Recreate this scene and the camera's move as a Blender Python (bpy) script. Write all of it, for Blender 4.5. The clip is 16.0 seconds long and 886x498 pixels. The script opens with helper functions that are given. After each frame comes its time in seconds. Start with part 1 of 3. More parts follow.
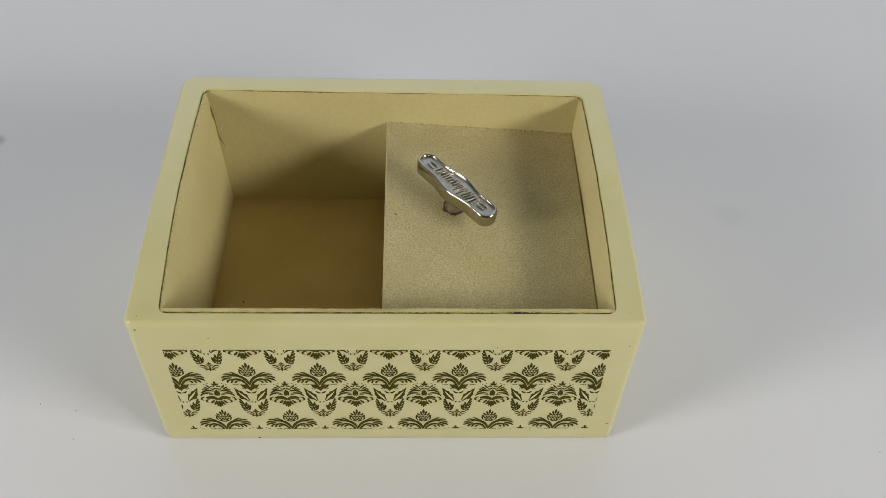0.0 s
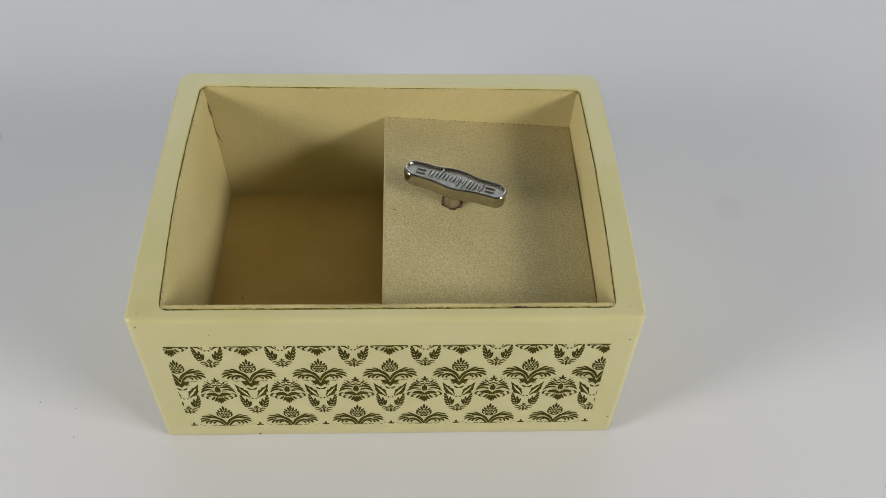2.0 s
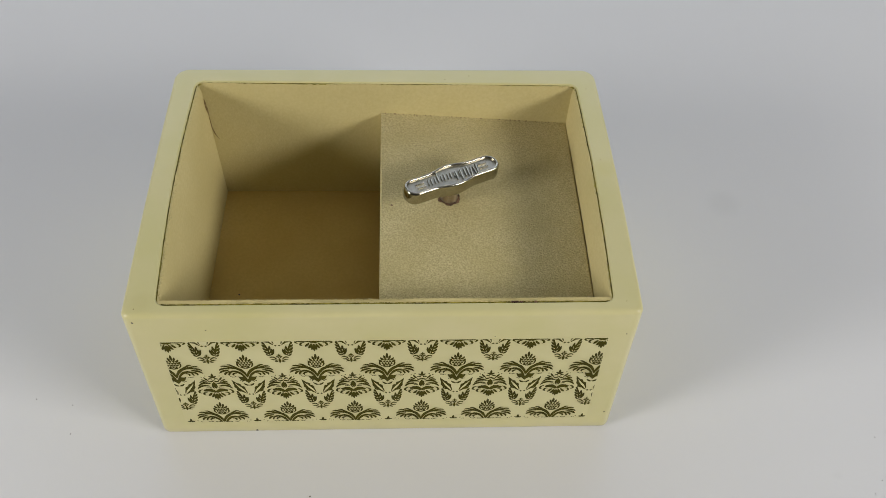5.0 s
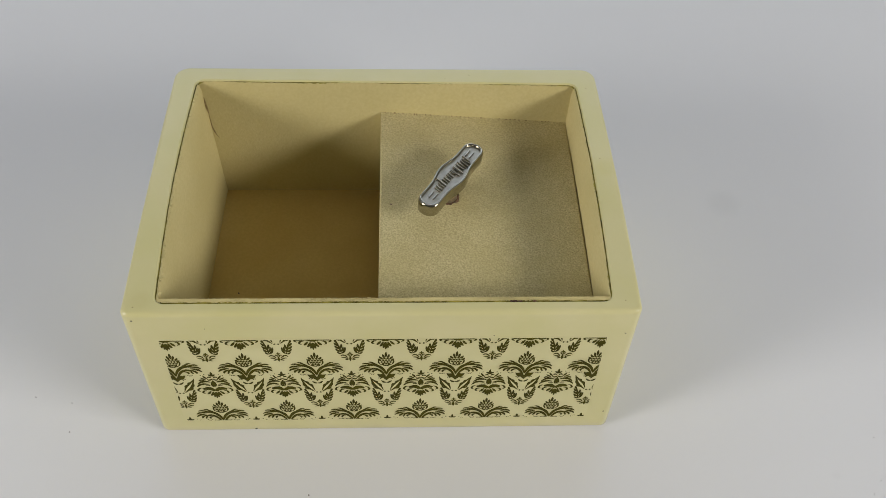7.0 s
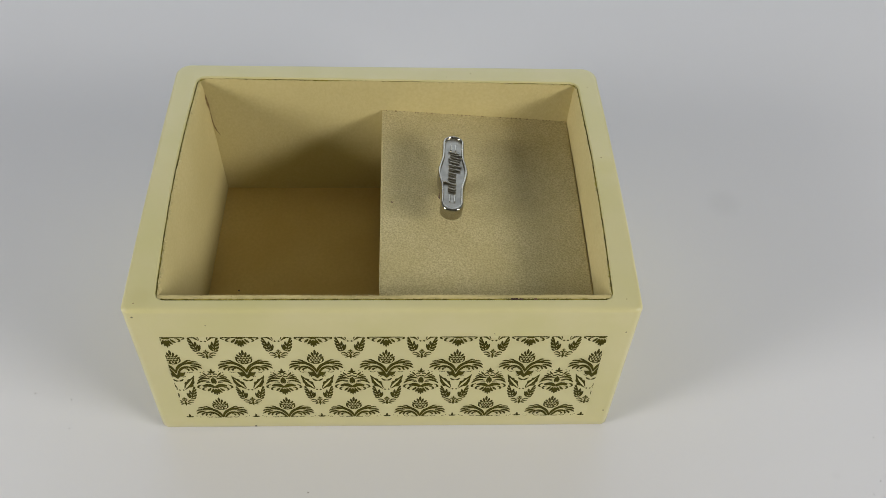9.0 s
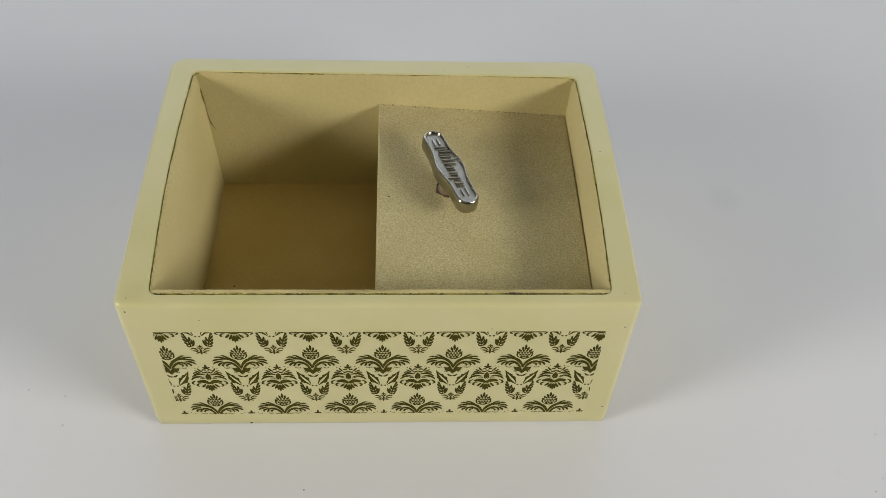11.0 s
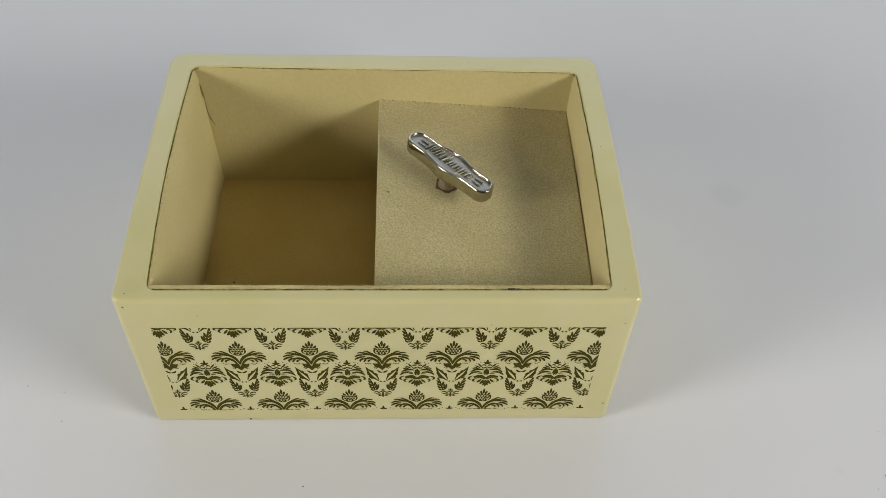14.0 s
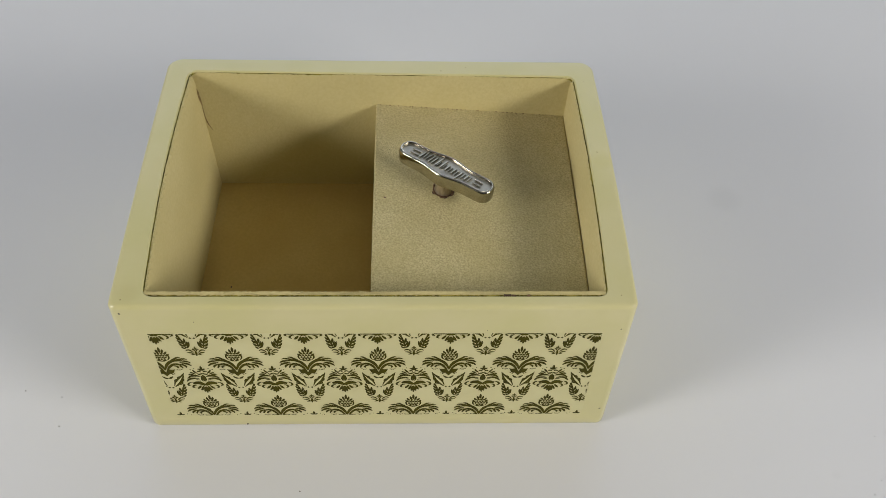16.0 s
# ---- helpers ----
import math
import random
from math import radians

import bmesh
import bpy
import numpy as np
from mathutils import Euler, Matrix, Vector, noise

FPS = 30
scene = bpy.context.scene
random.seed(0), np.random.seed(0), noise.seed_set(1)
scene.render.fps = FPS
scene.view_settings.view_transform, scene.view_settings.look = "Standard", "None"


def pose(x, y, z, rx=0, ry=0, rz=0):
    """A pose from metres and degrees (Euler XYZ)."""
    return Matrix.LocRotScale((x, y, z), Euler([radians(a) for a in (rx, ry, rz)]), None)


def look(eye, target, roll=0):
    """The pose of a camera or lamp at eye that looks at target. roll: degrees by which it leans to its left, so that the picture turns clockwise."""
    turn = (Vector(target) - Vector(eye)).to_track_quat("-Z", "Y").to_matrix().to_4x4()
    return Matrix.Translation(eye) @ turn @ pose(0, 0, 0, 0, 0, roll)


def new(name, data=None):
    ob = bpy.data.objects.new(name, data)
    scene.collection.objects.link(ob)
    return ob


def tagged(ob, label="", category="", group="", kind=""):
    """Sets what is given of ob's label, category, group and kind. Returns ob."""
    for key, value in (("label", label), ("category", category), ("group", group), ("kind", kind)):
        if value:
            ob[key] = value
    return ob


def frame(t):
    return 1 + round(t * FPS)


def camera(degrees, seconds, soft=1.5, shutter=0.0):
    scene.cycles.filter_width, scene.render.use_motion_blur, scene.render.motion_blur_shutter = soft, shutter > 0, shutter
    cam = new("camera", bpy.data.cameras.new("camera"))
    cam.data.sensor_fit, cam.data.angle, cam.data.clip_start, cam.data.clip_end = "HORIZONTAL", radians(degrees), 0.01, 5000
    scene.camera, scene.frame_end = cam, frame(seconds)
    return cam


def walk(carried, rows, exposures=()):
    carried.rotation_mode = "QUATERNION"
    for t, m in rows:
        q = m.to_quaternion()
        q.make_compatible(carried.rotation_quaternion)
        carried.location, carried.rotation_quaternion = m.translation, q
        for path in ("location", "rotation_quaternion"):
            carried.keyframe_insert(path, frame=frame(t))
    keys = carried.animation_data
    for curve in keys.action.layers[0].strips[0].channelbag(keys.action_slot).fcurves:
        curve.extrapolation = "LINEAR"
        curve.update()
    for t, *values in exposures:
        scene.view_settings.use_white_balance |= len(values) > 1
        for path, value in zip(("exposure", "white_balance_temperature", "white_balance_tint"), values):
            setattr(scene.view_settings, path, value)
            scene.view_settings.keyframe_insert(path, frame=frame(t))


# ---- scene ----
cam = camera(48.74, 16.0, soft=0.85)
PATH = [
    (0, (0.00520, -0.16830, 0.30722), (0.01684, 0.04223, 0.05336), 2.695),
    (0.5, (0.00411, -0.16795, 0.30705), (0.01586, 0.04257, 0.05320), 2.564),
    (1, (0.00380, -0.16793, 0.30736), (0.01626, 0.04262, 0.05357), 2.582),
    (1.5, (0.00394, -0.16807, 0.30728), (0.01650, 0.04162, 0.05278), 2.524),
    (2, (0.00363, -0.16802, 0.30758), (0.01710, 0.04078, 0.05239), 2.640),
    (2.5, (0.00326, -0.16902, 0.30836), (0.01595, 0.04013, 0.05341), 2.418),
    (3, (0.00311, -0.16904, 0.30740), (0.01698, 0.03979, 0.05226), 2.669),
    (3.5, (0.00308, -0.16911, 0.30732), (0.01704, 0.03963, 0.05211), 2.531),
    (4, (0.00334, -0.16969, 0.30703), (0.01805, 0.03915, 0.05194), 2.704),
    (6.5, (0.00214, -0.16946, 0.30601), (0.01729, 0.03975, 0.05125), 2.978),
    (7, (0.00361, -0.16986, 0.30639), (0.01836, 0.03916, 0.05146), 2.920),
    (7.5, (0.00359, -0.17035, 0.30650), (0.01829, 0.03869, 0.05157), 2.974),
    (8, (0.00299, -0.17058, 0.30615), (0.01768, 0.03851, 0.05126), 3.085),
    (8.5, (0.00256, -0.16938, 0.30633), (0.01741, 0.03967, 0.05142), 3.144),
    (9, (0.00297, -0.17054, 0.30566), (0.01811, 0.03873, 0.05095), 3.281),
    (11.5, (0.00457, -0.16996, 0.30147), (0.01924, 0.03958, 0.04695), 3.157),
    (12, (0.00497, -0.16998, 0.30181), (0.01933, 0.03884, 0.04669), 3.126),
    (12.5, (0.00572, -0.17067, 0.30225), (0.02001, 0.03833, 0.04727), 3.110),
    (13, (0.00628, -0.17117, 0.30280), (0.01993, 0.03868, 0.04849), 2.947),
    (13.5, (0.00646, -0.16993, 0.30158), (0.01967, 0.03917, 0.04662), 2.845),
    (14, (0.00606, -0.16970, 0.30014), (0.01934, 0.03936, 0.04516), 2.908),
    (14.5, (0.00657, -0.16945, 0.29997), (0.01944, 0.03936, 0.04476), 2.840),
    (15, (0.00737, -0.16991, 0.30069), (0.02077, 0.03856, 0.04523), 2.940),
    (15.5, (0.00697, -0.16974, 0.30048), (0.01987, 0.03965, 0.04574), 2.788),
    (16, (0.00785, -0.16835, 0.30182), (0.02048, 0.04049, 0.04662), 2.757),
]
walk(cam, [(t, look(eye, target, roll)) for t, eye, target, roll in PATH])

# ---- light: two soft lamps beside the table, bluish fill through an added, unseen window ----
scene.view_settings.exposure = 0.20
world = bpy.data.worlds.new("world")
scene.world = world
world.use_nodes = True
wn = world.node_tree.nodes
sky = wn.new("ShaderNodeTexSky")
sky.sky_type, sky.sun_disc = "NISHITA", False
sky.sun_elevation, sky.sun_rotation = radians(35), radians(180)
world.node_tree.links.new(sky.outputs[0], wn["Background"].inputs[0])
wn["Background"].inputs[1].default_value = 0.08


def area_lamp(name, eye, target, size, power, colour, size_y=None):
    lamp = bpy.data.lights.new(name, "AREA")
    lamp.shape = "RECTANGLE" if size_y else "DISK"
    lamp.size, lamp.energy, lamp.color = size, power, colour
    if size_y:
        lamp.size_y = size_y
    ob = new(name, lamp)
    ob.matrix_world = look(eye, target)
    return ob


AIM = (0.02, 0.055, 0.05)
area_lamp("lamp_left", (-0.94, -0.40, 0.48), AIM, 0.40, 6.45, (1.0, 0.97, 0.93))
area_lamp("lamp_right", (0.96, -0.49, 0.575), AIM, 0.55, 8.35, (1.0, 0.97, 0.92), 0.25)
area_lamp("back_fill_light", (0.0, 1.6, 0.80), (0, 0, 0.1), 2.6, 10.3, (0.81, 0.88, 1.0), 1.25)


# ---- materials ----
def material(name, colour, rough, metal=0.0, coat=0.0):
    mat = bpy.data.materials.new(name)
    mat.use_nodes = True
    b = mat.node_tree.nodes["Principled BSDF"]
    b.inputs["Base Color"].default_value = (*colour, 1)
    b.inputs["Roughness"].default_value = rough
    b.inputs["Metallic"].default_value = metal
    b.inputs["Coat Weight"].default_value = coat
    return mat


def vary(mat, colours, scale, detail=6, stretch=(1, 1, 1), positions=(0.35, 0.65), second=None):
    """Colour that wanders between two tones, at one scale or two."""
    t = mat.node_tree
    n, l = t.nodes, t.links
    co, mp = n.new("ShaderNodeTexCoord"), n.new("ShaderNodeMapping")
    mp.inputs["Scale"].default_value = stretch
    if stretch == (1, 1, 1):
        mp.inputs["Rotation"].default_value = (0.5, 0.7, 0.4)
    l.new(co.outputs["Object"], mp.inputs[0])
    tx = n.new("ShaderNodeTexNoise")
    tx.inputs["Scale"].default_value, tx.inputs["Detail"].default_value = scale, detail
    l.new(mp.outputs[0], tx.inputs["Vector"])
    r = n.new("ShaderNodeValToRGB")
    for e, c, p in zip(r.color_ramp.elements, colours, positions):
        e.color, e.position = (*c, 1), p
    l.new(tx.outputs["Fac"], r.inputs[0])
    out = r.outputs[0]
    if second:
        scale2, dark, amount = second
        t2 = n.new("ShaderNodeTexNoise")
        t2.inputs["Scale"].default_value, t2.inputs["Detail"].default_value = scale2, 4
        l.new(mp.outputs[0], t2.inputs["Vector"])
        r2 = n.new("ShaderNodeValToRGB")
        r2.color_ramp.elements[0].position, r2.color_ramp.elements[1].position = 0.35, 0.65
        r2.color_ramp.elements[0].color, r2.color_ramp.elements[1].color = (0, 0, 0, 1), (amount,) * 3 + (1,)
        l.new(t2.outputs["Fac"], r2.inputs[0])
        mx = n.new("ShaderNodeMix")
        mx.data_type = "RGBA"
        mx.inputs[7].default_value = (*dark, 1)
        l.new(r2.outputs[0], mx.inputs[0])
        l.new(out, mx.inputs[6])
        out = mx.outputs[2]
    l.new(out, n["Principled BSDF"].inputs["Base Color"])
    return mat


def relief(mat, scale, strength, distance, detail=4, coarse=None):
    t = mat.node_tree
    n, l = t.nodes, t.links
    co, mp = n.new("ShaderNodeTexCoord"), n.new("ShaderNodeMapping")
    mp.inputs["Rotation"].default_value = (0.5, 0.7, 0.4)
    l.new(co.outputs["Object"], mp.inputs[0])
    last = None
    for s, d in ([(scale, distance)] + ([coarse] if coarse else [])):
        tx = n.new("ShaderNodeTexNoise")
        tx.inputs["Scale"].default_value, tx.inputs["Detail"].default_value = s, detail
        l.new(mp.outputs[0], tx.inputs["Vector"])
        bp = n.new("ShaderNodeBump")
        bp.inputs["Strength"].default_value, bp.inputs["Distance"].default_value = strength, d
        l.new(tx.outputs["Fac"], bp.inputs["Height"])
        if last:
            l.new(last, bp.inputs["Normal"])
        last = bp.outputs[0]
    l.new(last, n["Principled BSDF"].inputs["Normal"])
    return mat


CREAM = relief(vary(material("cream_lacquer", (0.7, 0.64, 0.34), 0.28, coat=0.3), ((0.605, 0.553, 0.278), (0.635, 0.585, 0.312)), 18,
                    second=(45, (0.56, 0.525, 0.222), 0.55)), 45, 0.25, 0.0006, coarse=(9, 0.002))
SUEDE = relief(vary(material("beige_suede", (0.62, 0.54, 0.32), 0.95), ((0.37, 0.312, 0.134), (0.595, 0.512, 0.262)), 1700, 1.5,
                    positions=(0.3, 0.68), second=(90, (0.40, 0.33, 0.125), 0.35)), 2000, 0.55, 0.0006, 2)
SUEDE.node_tree.nodes["Principled BSDF"].inputs["Sheen Weight"].default_value = 0.15
VELVET = relief(vary(material("beige_lining_cloth", (0.62, 0.54, 0.30), 0.95), ((0.535, 0.452, 0.205), (0.575, 0.492, 0.235)), 900, 3,
                     second=(22, (0.46, 0.39, 0.16), 0.55)), 1300, 0.45, 0.0003, 3)
# lining cloth tinted redder: the shaded compartment's warm bounce is in the colour
FLOOR_CLOTH = relief(vary(material("bounce_tinted_lining_cloth", (0.5, 0.39, 0.17), 0.95), ((0.56, 0.42, 0.148), (0.61, 0.462, 0.168)), 900, 3,
                          second=(40, (0.50, 0.345, 0.10), 0.5)), 1400, 0.4, 0.0002, 3)
GROUND = vary(material("pale_printed_ground", (0.66, 0.62, 0.36), 0.32, coat=0.2), ((0.605, 0.56, 0.283), (0.635, 0.592, 0.312)), 60,
              second=(25, (0.58, 0.54, 0.27), 0.4))
INK = vary(material("olive_ink", (0.10, 0.08, 0.02), 0.45), ((0.041, 0.036, 0.001), (0.070, 0.061, 0.002)), 300)
INK.node_tree.nodes["Principled BSDF"].inputs["Specular IOR Level"].default_value = 0.08
NICKEL = relief(vary(material("nickel_plate", (0.6, 0.57, 0.5), 0.11, 1.0), ((0.42, 0.398, 0.322), (0.54, 0.512, 0.418)), 260,
                     second=(120, (0.31, 0.285, 0.23), 0.4)), 500, 0.2, 0.0003)
NICKEL_FIELD = relief(vary(material("satin_nickel_field", (0.55, 0.525, 0.47), 0.40, 1.0), ((0.39, 0.368, 0.305), (0.48, 0.453, 0.378)), 500), 900, 0.25, 0.0003)
STEEL = vary(material("worn_stem_metal", (0.5, 0.43, 0.33), 0.38, 0.85), ((0.30, 0.235, 0.16), (0.56, 0.48, 0.36)), 450, stretch=(1, 1, 0.3))
RAW = vary(material("torn_brown_board", (0.13, 0.06, 0.03), 0.95), ((0.030, 0.017, 0.009), (0.20, 0.115, 0.06)), 500)
GLUE = vary(material("olive_glue", (0.12, 0.10, 0.02), 0.7), ((0.105, 0.09, 0.012), (0.39, 0.34, 0.065)), 260, positions=(0.40, 0.70))
GLUE.node_tree.nodes["Principled BSDF"].inputs["Specular IOR Level"].default_value = 0.1
SEAM = vary(material("worn_seam", (0.2, 0.15, 0.07), 0.95), ((0.17, 0.115, 0.045), (0.36, 0.27, 0.12)), 400)
PAPER = relief(vary(material("white_paper", (0.8, 0.8, 0.8), 0.6), ((0.655, 0.655, 0.66), (0.68, 0.68, 0.68)), 6,
                    second=(1.5, (0.64, 0.64, 0.652), 0.5)), 700, 0.1, 0.0002)


def stain(mat, centre, radius, colour, amount):
    """A soft round stain at a place on the surface, in the object's own metres."""
    t = mat.node_tree
    n, l = t.nodes, t.links
    b = n["Principled BSDF"].inputs["Base Color"]
    old = b.links[0].from_socket
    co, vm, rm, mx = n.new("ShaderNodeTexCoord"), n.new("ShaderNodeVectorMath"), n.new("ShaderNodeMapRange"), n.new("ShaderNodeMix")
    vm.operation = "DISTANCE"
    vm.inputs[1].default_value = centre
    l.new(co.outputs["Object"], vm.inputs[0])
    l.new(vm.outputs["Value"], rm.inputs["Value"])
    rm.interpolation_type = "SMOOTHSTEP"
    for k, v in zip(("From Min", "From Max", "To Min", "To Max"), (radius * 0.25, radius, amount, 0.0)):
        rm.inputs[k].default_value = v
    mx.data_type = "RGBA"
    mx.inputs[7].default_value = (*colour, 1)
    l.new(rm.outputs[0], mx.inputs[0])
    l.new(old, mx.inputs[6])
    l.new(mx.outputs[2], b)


stain(PAPER, (-0.1766, -0.0018, 0.7494), 0.0050, (0.3, 0.3, 0.3), 0.6)
stain(PAPER, (0.1421, -0.0435, 0.7494), 0.010, (0.55, 0.55, 0.55), 0.3)
stain(PAPER, (0.1547, -0.1703, 0.7494), 0.0022, (0.5, 0.5, 0.5), 0.1)
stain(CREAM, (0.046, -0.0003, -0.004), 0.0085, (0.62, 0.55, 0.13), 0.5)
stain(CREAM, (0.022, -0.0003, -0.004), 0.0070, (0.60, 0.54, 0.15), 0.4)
stain(CREAM, (0.0735, 0.0600, 0.0696), 0.0060, (0.55, 0.50, 0.16), 0.35)
stain(CREAM, (-0.0735, 0.0050, 0.0696), 0.0050, (0.52, 0.46, 0.20), 0.3)
DIRT = vary(material("dark_speck", (0.07, 0.06, 0.05), 0.9), ((0.04, 0.035, 0.03), (0.12, 0.10, 0.08)), 900)
PLASTER = relief(vary(material("white_wall_paint", (0.72, 0.72, 0.71), 0.8), ((0.54, 0.54, 0.53), (0.59, 0.59, 0.58)), 3), 60, 0.2, 0.002)
# unseen wall behind the camera, kept dark so the key mirrors dark bands
DARK_WALL = relief(vary(material("unseen_dark_wall", (0.1, 0.09, 0.08), 0.8), ((0.16, 0.15, 0.135), (0.19, 0.178, 0.16)), 3), 60, 0.2, 0.002)
WOOD = vary(material("pale_wood", (0.45, 0.33, 0.2), 0.5), ((0.36, 0.25, 0.14), (0.5, 0.37, 0.23)), 6, stretch=(1, 12, 1))


# ---- mesh helpers ----
def finish(ob, mats, smooth=None):
    for m in (mats if isinstance(mats, (list, tuple)) else [mats]):
        ob.data.materials.append(m)
    if smooth is not None:
        for p in ob.data.polygons:
            p.use_smooth = True
        ob.data.set_sharp_from_angle(angle=radians(smooth))
    return ob


def part(name, bm, mat, parent=None, label="", smooth=None):
    me = bpy.data.meshes.new(name)
    bmesh.ops.recalc_face_normals(bm, faces=bm.faces)
    bm.to_mesh(me)
    bm.free()
    ob = finish(new(name, me), mat, smooth)
    ob.parent = parent
    return tagged(ob, label)


def box(x0, x1, y0, y1, z0, z1, bevel=0.0, seg=2):
    bm = bmesh.new()
    bmesh.ops.create_cube(bm, size=1)
    for v in bm.verts:
        v.co = Vector((x0 if v.co.x < 0 else x1, y0 if v.co.y < 0 else y1, z0 if v.co.z < 0 else z1))
    if bevel:
        bmesh.ops.bevel(bm, geom=bm.edges, offset=bevel, segments=seg, affect="EDGES", profile=0.5)
    return bm


def ring_points(x0, x1, y0, y1, r, z, n=8, back=None, bow=(0, 0), taper=(0, 0), swing=0.0):
    """A rounded rectangle; back: the radius of the far corners; bow, taper: how far the two sides swell at the middle and draw in at the far end; swing: how far the far side runs out of square."""
    r = max(r, 1e-5)
    q = r if back is None else back

    def arc(cx, cy, a0, r):
        return [(cx + r * math.cos(radians(a0 + 90 * k / n)), cy + r * math.sin(radians(a0 + 90 * k / n))) for k in range(n + 1)]

    def side(x, ya, yb):
        return [(x, ya + (yb - ya) * k / 12) for k in range(1, 12)]
    flat = arc(x1 - q, y1 - q, 0, q) + arc(x0 + q, y1 - q, 90, q) + side(x0, y1 - q, y0 + r) + arc(x0 + r, y0 + r, 180, r) + arc(x1 - r, y0 + r, 270, r) + side(x1, y0 + r, y1 - q)
    pts = []
    for x, y in flat:
        s = (y - y0) / (y1 - y0)
        u = (x - x0) / (x1 - x0)
        swell = math.sin(math.pi * min(max(s, 0.0), 1.0))
        pts.append(Vector((x + (taper[0] * s - bow[0] * swell) * (1 - u) + (bow[1] * swell - taper[1] * s) * u, y + swing * (0.5 - u) * s, z)))
    return pts


def loft(rings, cap_first=True, cap_last=True):
    bm = bmesh.new()
    rows = [[bm.verts.new(p) for p in r] for r in rings]
    n = len(rows[0])
    for a, b in zip(rows, rows[1:]):
        for k in range(n):
            bm.faces.new((a[k], a[(k + 1) % n], b[(k + 1) % n], b[k]))
    if cap_first:
        bm.faces.new(rows[0])
    if cap_last:
        bm.faces.new(rows[-1])
    return bm


def lathe(profile, n=32):
    return loft([[Vector((r * math.cos(2 * math.pi * k / n), r * math.sin(2 * math.pi * k / n), z)) for k in range(n)] for r, z in profile])


def empty(name, m=None):
    ob = new(name)
    ob.empty_display_size = 0.01
    if m is not None:
        ob.matrix_world = m
    return ob


# ---- the room and the table ----
TABLE = -0.0006

def room():
    x, y, z0, z1, t = 1.8, 1.7, -0.75, 1.75, 0.1
    part("floor", box(-x, x, -y, y, z0 - t, z0), WOOD)
    part("ceiling", box(-x - t, x + t, -y - t, y + t, z1, z1 + t), PLASTER)
    part("wall_south", box(-x, x, -y - t, -y, z0, z1), DARK_WALL)
    part("wall_west", box(-x - t, -x, -y - t, y + t, z0, z1), PLASTER)
    part("wall_east", box(x, x + t, -y - t, y + t, z0, z1), PLASTER)
    north = bmesh.new()
    for b in ((-x, -1.4, z0, z1), (1.4, x, z0, z1), (-1.4, 1.4, z0, 0.1), (-1.4, 1.4, 1.55, z1)):
        piece = box(b[0], b[1], y, y + t, b[2], b[3])
        me = bpy.data.meshes.new("tmp")
        piece.to_mesh(me)
        piece.free()
        north.from_mesh(me)
        bpy.data.meshes.remove(me)
    part("wall_north", north, PLASTER)
    # window added out of view, as the opening for the back fill
    win = part("fill_window", box(-1.4, 1.4, y + 0.03, y + 0.07, 0.1, 0.15, 0.004), PLASTER)
    for k, b in enumerate(((-1.4, 1.4, 1.5, 1.55), (-1.4, -1.35, 0.15, 1.5), (1.35, 1.4, 0.15, 1.5), (-0.025, 0.025, 0.15, 1.5))):
        part("fill_window_frame", box(b[0], b[1], y + 0.03, y + 0.07, b[2], b[3], 0.004), PLASTER, win)
    for n in ("floor", "ceiling", "wall_south", "wall_west", "wall_east", "wall_north", "fill_window"):
        tagged(bpy.data.objects[n], kind="structure")


def table():
    tb = empty("table", pose(0, 0.15, -0.75))
    tagged(tb, "white paper-covered table under the music box", "table")
    top = part("tabletop", box(-0.9, 0.9, -0.6, 0.75, 0.72, 0.75 + TABLE, 0.003), PAPER, tb, "smooth white tabletop")
    for sx in (-0.84, 0.84):
        for sy in (-0.54, 0.69):
            part("leg", box(sx - 0.025, sx + 0.025, sy - 0.025, sy + 0.025, 0, 0.72, 0.003), WOOD, tb)
    return tb


# ---- the box ----
X0, X1, Y0, Y1, H = -0.0789, 0.0770, -0.0003, 0.1110, 0.0696  # the outer faces and the top
RIM = (-0.0692, 0.0683, 0.0039, 0.1029)  # inner edge of the painted rim
BOW = (0.0016, 0.0010)  # how far the inner sides swell at the middle
SWING = 0.0015  # the far side of the opening stands a trace out of square
BASE = -0.0006  # where box and table meet
COVER = 0.0564, 0.0704  # height of the movement cover at its free edge, and its fall to the side


def cover_z(x):
    return COVER[0] - COVER[1] * (x + 0.0031)


def shell(parent):
    rings = []

    def outer(inset, z):
        rings.append(ring_points(X0 + inset, X1 - inset, Y0 + inset, Y1 - inset, max(0.0026 - 0.5 * inset, 0.0012), z, back=0.0050 - 0.4 * inset, bow=(0.0004, 0.0007), taper=(0.0014, 0.0010)))
    outer(0.0017, BASE)
    outer(0.0009, BASE + 0.0002)
    outer(0.0003, BASE + 0.0009)
    outer(0.00004, BASE + 0.0018)
    for z in (0.004, 0.02, 0.045):
        outer(0.0, z)
    rad = 0.0016
    for k in range(8):
        a = math.pi / 2 * k / 7
        outer(rad * (1 - math.cos(a)), H - rad + rad * math.sin(a))
    x0, x1, y0, y1 = RIM
    rings.append(ring_points(x0 - 0.0004, x1 + 0.0004, y0 - 0.0004, y1 + 0.0004, 0.0032, H, bow=BOW, swing=SWING))
    rings.append(ring_points(x0, x1, y0, y1, 0.0029, H - 0.0005, bow=BOW, swing=SWING))
    rings.append(ring_points(x0, x1, y0, y1, 0.0029, 0.008, bow=BOW, swing=SWING))
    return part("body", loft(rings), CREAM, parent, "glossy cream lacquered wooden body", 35)


